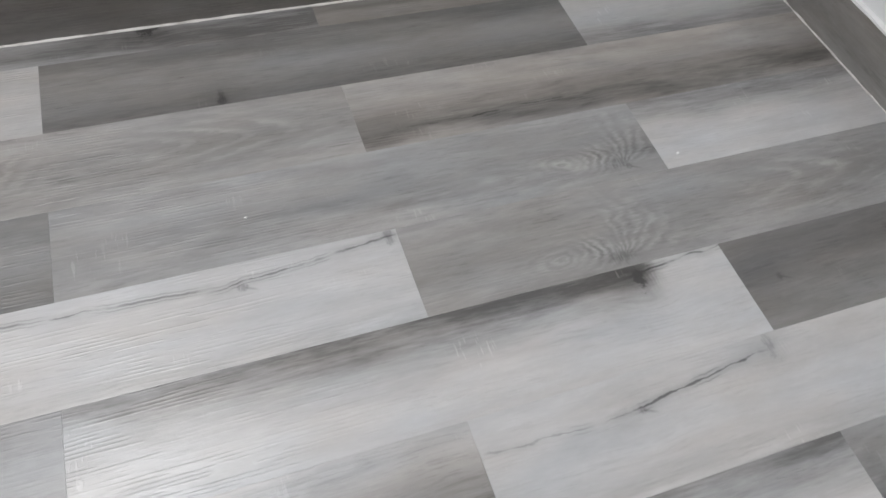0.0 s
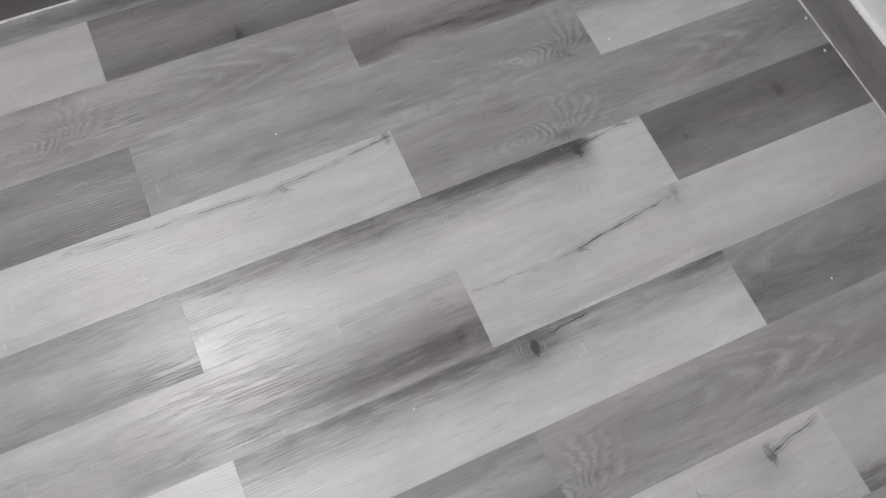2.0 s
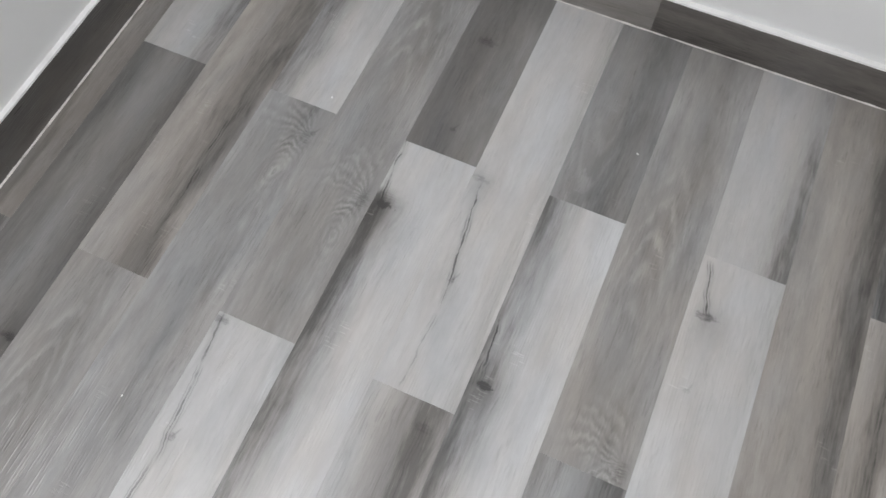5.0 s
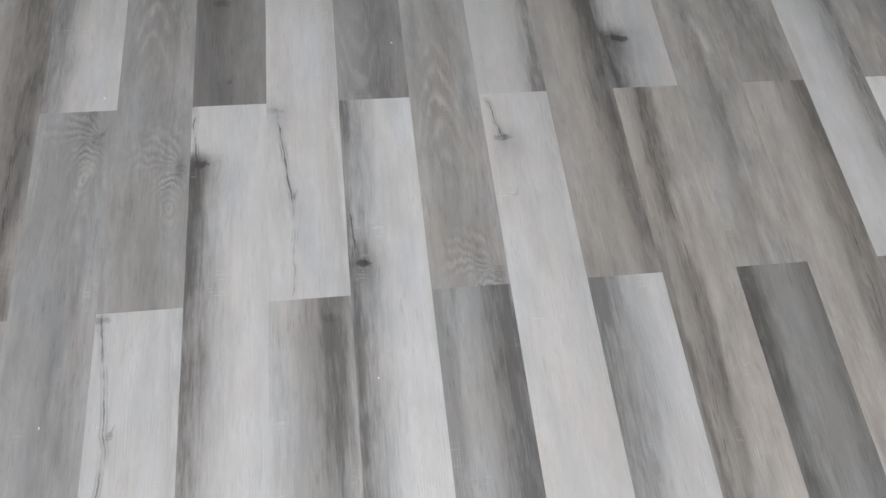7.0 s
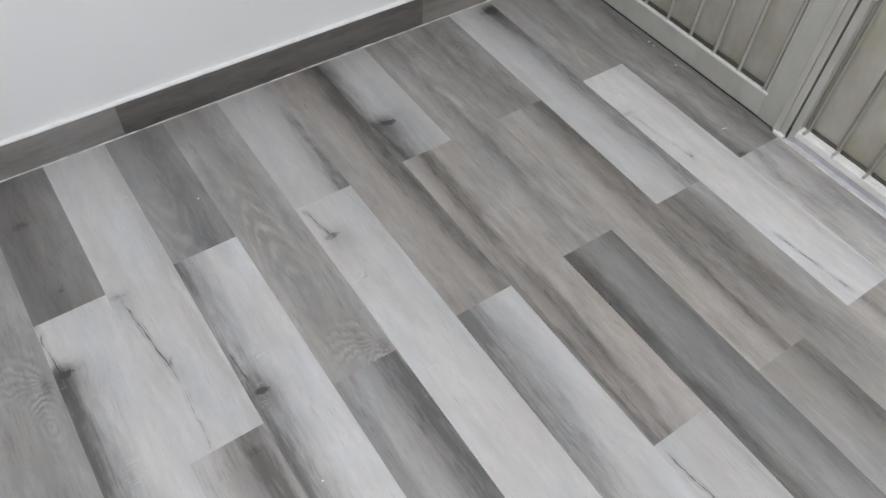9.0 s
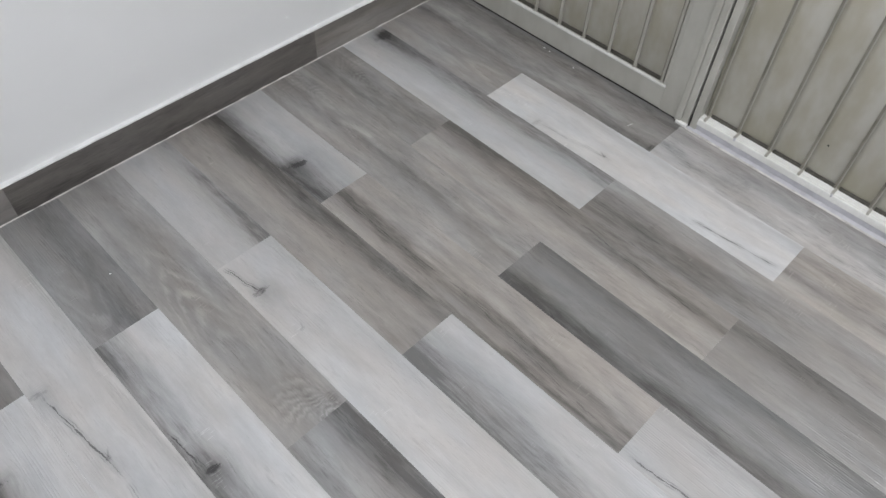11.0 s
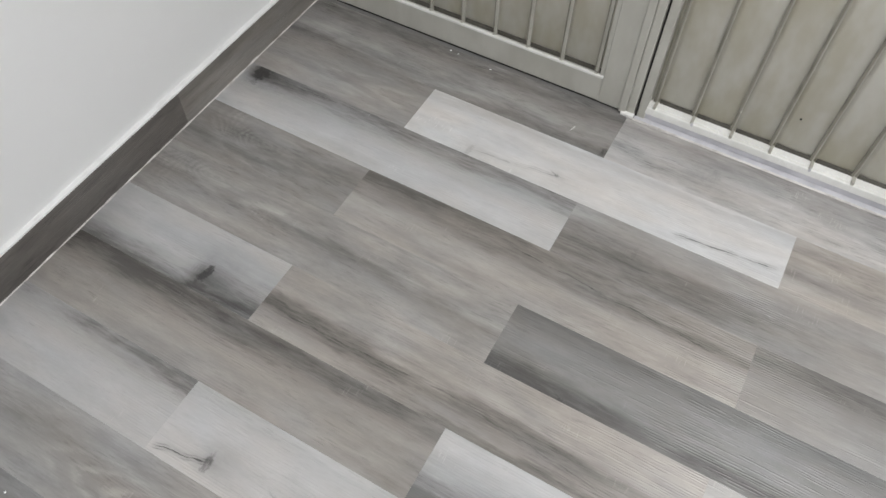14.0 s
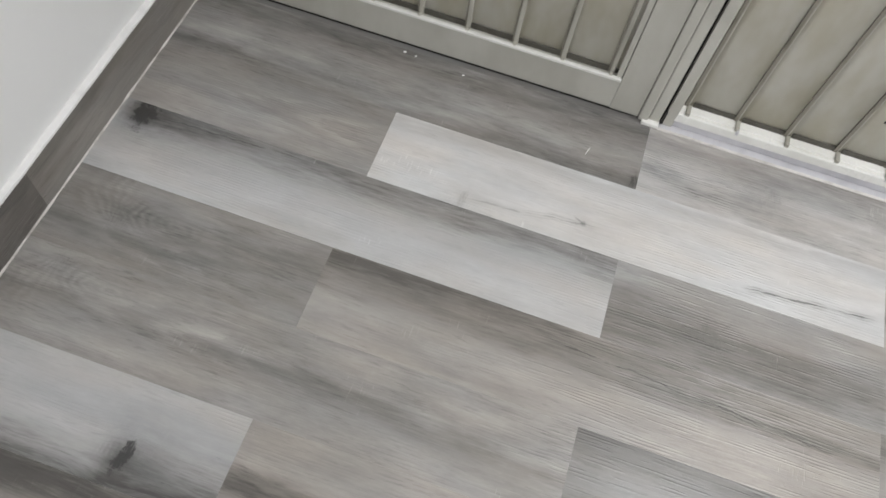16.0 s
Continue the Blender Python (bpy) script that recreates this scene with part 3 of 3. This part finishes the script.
def lay(col, x0, x1, style, **extra):
    """One floor plank in column col (counted towards the door), from x0 to x1."""
    y0, y1 = -col * PW, -(col + 1) * PW
    y0, x1 = min(y0, NORTH - 0.001), min(x1, EAST - 0.0005)
    ob = new("plank", plank_mesh(x1 - x0, y0 - y1))
    ob.parent = floor
    ob.matrix_world = pose((x0 + x1) / 2, (y0 + y1) / 2, 0)
    dress(ob, style, extra, (x0 + x1) / 2)
    return ob


H = PL / 2
# even columns: joints at -H and -3H; odd columns: joints at 0 and -2H
# places: knot_at (x, v across, strength), crack_at (x, v, x, v, strength), band_at (strength, v, width, slope, start)
lay(-4, -H, H, "beige", tone=0.28, band_at=(0.35, 0.7, 0.2))
lay(-4, -3 * H, -H, "pale", tone=0.36, size=2.2, knot_at=(-0.745, 0.30, 1.0), band_at=(0.75, 0.55, 0.22, 0.5))
lay(-3, 0, H, "pale", tone=0.42, band_at=(0.7, 0.95, 0.25))
lay(-3, -2 * H, 0, "smoky", tone=0.215, warm=0.5, knot_at=(-0.649, 0.93, 0.6), band_at=(0.6, 0.95, 0.24), streak_at=(0.45, 0.05, 0.25))
lay(-3, -4 * H, -2 * H, "pale", tone=0.40, warm=0.5)
lay(-2, -H, H, "beige", tone=0.30, band_at=(0.80, 0.80, 0.20), streak_at=(0.35, 0.55, 0.12), crack_at=(-0.45, 0.80, -0.05, 0.72, 0.8))
lay(-2, -3 * H, -H, "grain", tone=0.285, warm=0.5, arch_at=(-0.66, 0.45, 0.9), fan_at=(-1.02, 0.75, 0.8))
lay(-1, 0, H, "pale", tone=0.48, band_at=(0.80, 0.0, 0.40))
lay(-1, -2 * H, 0, "grain", tone=0.29, fan_at=(-0.072, 0.84, 1.0), pin_at=(-0.060, 0.86, 0.45), arch_at=(-0.15, 0.70, 0.6), figure=0.5)
lay(-1, -4 * H, -2 * H, "slate", tone=0.225, warm=0.35, band_at=(0.55, 0.92, 0.22), streak_at=(0.3, 0.1, 0.2))
lay(0, -H, H, "grain", tone=0.29, warm=0.4, fan_at=(-0.150, 0.92, 1.0), arch_at=(0.269, 0.42, 0.95), figure=0.45)
lay(0, -3 * H, -H, "pale_split", tone=0.48, pin_at=(-0.681, 0.27, 0.5), crack_at=(-0.42, 0.02, -0.74, 0.27, 0.75), check_at=(-0.70, 0.22, -1.10, 0.08, 0.7), knot_at=(-0.47, 0.06, 0.4))
lay(1, 0, H, "smoky", tone=0.21, warm=0.5, size=1.4, knot_at=(0.29, 0.35, 0.45), pin_at=(0.061, 0.50, 0.5), band_at=(0.55, 0.35, 0.30), streak_at=(0.3, 0.02, 0.12))
lay(1, -2 * H, 0, "pale_knot", knot_at=(-0.147, 0.155, 1.0), band_at=(0.88, 0.0, 0.36, 0.22, -0.125), streak_at=(0.45, 0.03, 0.12, 0.4, -0.14), crack_at=(-0.150, 0.09, 0.015, 0.01, 1.0))
lay(1, -4 * H, -2 * H, "slate", tone=0.33, band_at=(0.5, 0.95, 0.25), streak_at=(0.3, 0.05, 0.2))
lay(2, -H, H, "pale_split", tone=0.475, pin_at=(-0.236, 0.34, 0.5), knot_at=(-0.020, 0.14, 0.35), crack_at=(-0.015, 0.14, -0.30, 0.35, 0.95), check_at=(-0.30, 0.34, -0.46, 0.30, 0.5))
lay(2, -3 * H, -H, "beige", tone=0.39, warm=0.35, band_at=(0.75, 0.76, 0.25, 0.75), streak_at=(0.25, 0.4, 0.12), crack_at=(-0.46, 0.72, -0.80, 0.8, 0.35), knot_at=(-0.50, 0.72, 0.35))
lay(3, 0, H, "smoky", tone=0.25, warm=0.2, band_at=(0.55, 0.65, 0.28, -0.3), arch_at=(0.06, 0.35, -0.9))
lay(3, -2 * H, 0, "pale_knot", tone=0.495, knot_at=(-0.392, 0.19, 1.0), band_at=(0.85, 0.0, 0.34, 0.0), crack_at=(-0.395, 0.11, -0.22, 0.02, 1.0), streak_at=(0.35, 0.0, 0.08))
lay(3, -4 * H, -2 * H, "pale", tone=0.55)
lay(4, -H, H, "grain", tone=0.30, warm=0.5, arch_at=(-0.02, 0.42, 1.0), fan_at=(-0.429, 0.90, 1.1), figure=0.5)
lay(4, -3 * H, -H, "slate", tone=0.31, warm=0.25, band_at=(0.85, 0.85, 0.28, 0.2), streak_at=(0.35, 0.06, 0.14))
lay(5, 0, H, "pale", tone=0.42, band_at=(0.70, 0.95, 0.24, -0.7))
lay(5, -2 * H, 0, "pale", tone=0.475, knot_at=(-0.118, 0.25, 0.6), crack_at=(-0.004, 0.10, -0.125, 0.25, 1.0), pin_at=(-0.26, 0.28, 0.3), band_at=(0.18, 0.9, 0.2, 0.5))
lay(5, -4 * H, -2 * H, "pale", tone=0.42)
lay(6, -H, H, "beige", tone=0.272, band_at=(0.82, 0.90, 0.25, 0.55), streak_at=(0.30, 0.86, 0.10, -0.3), crack_at=(-0.44, 0.85, -0.1, 0.75, 0.3))
lay(6, -3 * H, -H, "pale_knot", tone=0.43, band_at=(0.80, 0.04, 0.40, 0.35))
lay(7, 0, H, "pale_knot", tone=0.40, size=1.3, knot_at=(0.145, 0.28, 1.0), band_at=(1.0, 0.08, 0.36, 0.2, 0.17), streak_at=(0.85, -0.02, 0.22, 0.4), crack_at=(0.15, 0.22, 0.44, 0.1, 0.15))
lay(7, -2 * H, 0, "beige", tone=0.308, band_at=(0.75, 0.36, 0.17, 0.0), streak_at=(0.60, 0.05, 0.10, -0.8), crack_at=(0.0, 0.30, -0.55, 0.42, 0.55), check_at=(-0.45, 0.4, -0.91, 0.12, 0.45))
lay(7, -4 * H, -2 * H, "pale_split", tone=0.39, crack_at=(-0.92, 0.05, -1.25, 0.3, 0.9))
lay(8, -H, H, "grain", tone=0.275, mottle=1.0, warm=0.6, band_at=(0.35, 0.45, 0.12), fan_at=(0.385, 0.9, 0.45), arch_at=(0.15, 0.55, 0.6), figure=0.3)
lay(8, -3 * H, -H, "slate", tone=0.22, warm=0.30, band_at=(0.55, 0.95, 0.20), streak_at=(0.85, 0.10, 0.26, 0.0), pin_at=(-0.62, 0.03, 0.5))
lay(9, 0, H, "grain", tone=0.242, mottle=1.1, warm=0.6, fan_at=(0.345, 0.44, 0.6), arch_at=(0.2, 0.35, 0.6), figure=0.4)
lay(9, -2 * H, 0, "beige", tone=0.325, band_at=(0.75, 0.92, 0.22, 0.35), streak_at=(0.55, 0.62, 0.10, -0.3), crack_at=(-0.35, 0.82, -0.88, 0.60, 0.8))
lay(9, -4 * H, -2 * H, "smoky", tone=0.25, warm=0.6, band_at=(0.6, 0.85, 0.22))
lay(10, -H, H, "pale_knot", tone=0.48, knot_at=(0.410, 0.85, 1.0), size=2.5, band_at=(0.8, 0.96, 0.30, 0.0, 0.44), crack_at=(0.40, 0.86, 0.10, 0.95, 0.6))
lay(10, -3 * H, -H, "smoky", tone=0.325, warm=0.5, band_at=(0.55, 0.28, 0.40, 0.9), knot_at=(-0.62, 0.55, 0.2))
lay(11, 0, H, "grain", tone=0.30, warm=0.6, band_at=(0.35, 0.95, 0.2), arch_at=(0.12, 0.5, 0.6), figure=0.3)
lay(11, -2 * H, 0, "pale_split", tone=0.59, warm=0.25, knot_at=(-0.171, 0.12, 0.25), pin_at=(-0.384, 0.31, 0.6), crack_at=(-0.17, 0.12, -0.43, 0.33, 0.4), check_at=(-0.66, 0.16, -0.91, 0.30, 0.9))
lay(11, -4 * H, -2 * H, "beige", tone=0.375, band_at=(0.3, 0.5, 0.2))
lay(12, -H, H, "grain", tone=0.30, warm=0.5, mottle=1.15, knot_at=(-0.45, 0.10, 0.55), band_at=(0.75, 0.88, 0.26), streak_at=(0.45, 0.05, 0.18), figure=0.3)
lay(12, -3 * H, -H, "slate", tone=0.45, warm=0.40, mottle=1.15, band_at=(0.5, 0.95, 0.35), knot_at=(-0.70, 0.45, 0.2), size=2.5)
# the strip beneath the door, and the part of the room that is never approached
lay(13, -H, H, "smoky", tone=0.19)
lay(13, -3 * H, -H, "slate", tone=0.32)
for c in range(-4, 14):
    styles = ("pale", "grain", "beige", "pale_split", "slate", "smoky", "pale_knot")
    x = -3 * H if c % 2 == 0 else -4 * H
    k = c
    while x > WEST + 0.01:
        lay(c, max(x - PL, WEST), x, styles[(k * 3 + 2) % 7])
        x -= PL
        k += 2

# ---------------------------------------------------------------- skirting, cut from the same planks
def skirting(name, label, m, joints, styles):
    base = thing(name, label, "skirting board", kind="structure")
    base.matrix_world = m
    for (s0, s1), (style, extra) in zip(zip(joints, joints[1:]), styles):
        ob = new("board", plank_mesh(s1 - s0, SKIRT_H, SKIRT_T - 0.0005, "skirting"))
        ob.parent = base
        ob.matrix_parent_inverse = Matrix()
        ob.matrix_basis = pose((s0 + s1) / 2, 0, SKIRT_H / 2, 90, 0, 0)
        dress(ob, style, dict(extra))
    return base


# along the east wall the boards run in -y; their own x points that way when turned by -90 degrees
skirting("skirting_east", "grey-brown wood-look skirting board with white top edge", pose(EAST, 0, 0, 0, 0, -90),
         [-NORTH, 0.514, 1.428, -DOOR_Y - 0.011],
         [("grain", dict(tone=0.24, warm=0.7, figure=0.2)), ("smoky", dict(tone=0.17, warm=1.0, mottle=0.9, band_at=(0.7, 0.75, 0.3, -0.2), streak_at=(0.5, 0.3, 0.15))), ("smoky", dict(tone=0.23, warm=0.9, band_at=(0.4, 0.2, 0.25)))])
skirting("skirting_north", "dark wood-look skirting board with white top edge", pose(0, NORTH, 0, 0, 0, 0),
         [WEST + 0.02, -2.2, -1.286, -0.372, EAST - 0.001],
         [("smoky", dict(tone=0.20)), ("grain", dict(tone=0.20)), ("smoky", dict(tone=0.17, warm=0.7)), ("smoky", dict(tone=0.14, warm=0.7))])

# ---------------------------------------------------------------- specks of paint and dust left on the floor
for fx, fy, size, turn in ((0.032, 0.027, 0.0032, 20), (0.156, -0.583, 0.0024, 70), (-0.621, -0.497, 0.0022, 10), (0.443, -0.082, 0.0038, 45),
                           (0.433, -0.165, 0.0040, 80), (-0.657, 0.074, 0.0022, 5), (0.035, -1.974, 0.0034, 15), (0.012, -1.972, 0.0026, 60), (-0.088, -1.962, 0.0028, 30)):
    bm = bmesh.new()
    bmesh.ops.create_icosphere(bm, subdivisions=2, radius=1.0)
    for vert in bm.verts:
        vert.co *= 1.0 + 0.35 * noise.noise(vert.co * 1.7 + Vector((fx * 90, fy * 90, 0)))
        vert.co = Vector((vert.co.x * size, vert.co.y * size * 0.62, max(vert.co.z, -0.2) * size * 0.35))
    fleck = new("paint_fleck", mesh_of("paint_fleck", bm, M_TRIM, True))
    fleck.matrix_world = pose(fx, fy, size * 0.07, 0, 0, turn)
    tagged(fleck, "tiny white paint fleck on the plank floor", "paint fleck", "paint flecks")
bm = bmesh.new()
box_bm(-0.009, 0.009, -0.0006, 0.0006, 0, 0.001, 0.0003, bm)
sliver = new("sliver", mesh_of("sliver", bm, M_TRIM))
sliver.matrix_world = pose(-0.356, -1.879, 0.0, 0, 0, 75)
tagged(sliver, "thin white plastic sliver lying on the floor", "sliver")
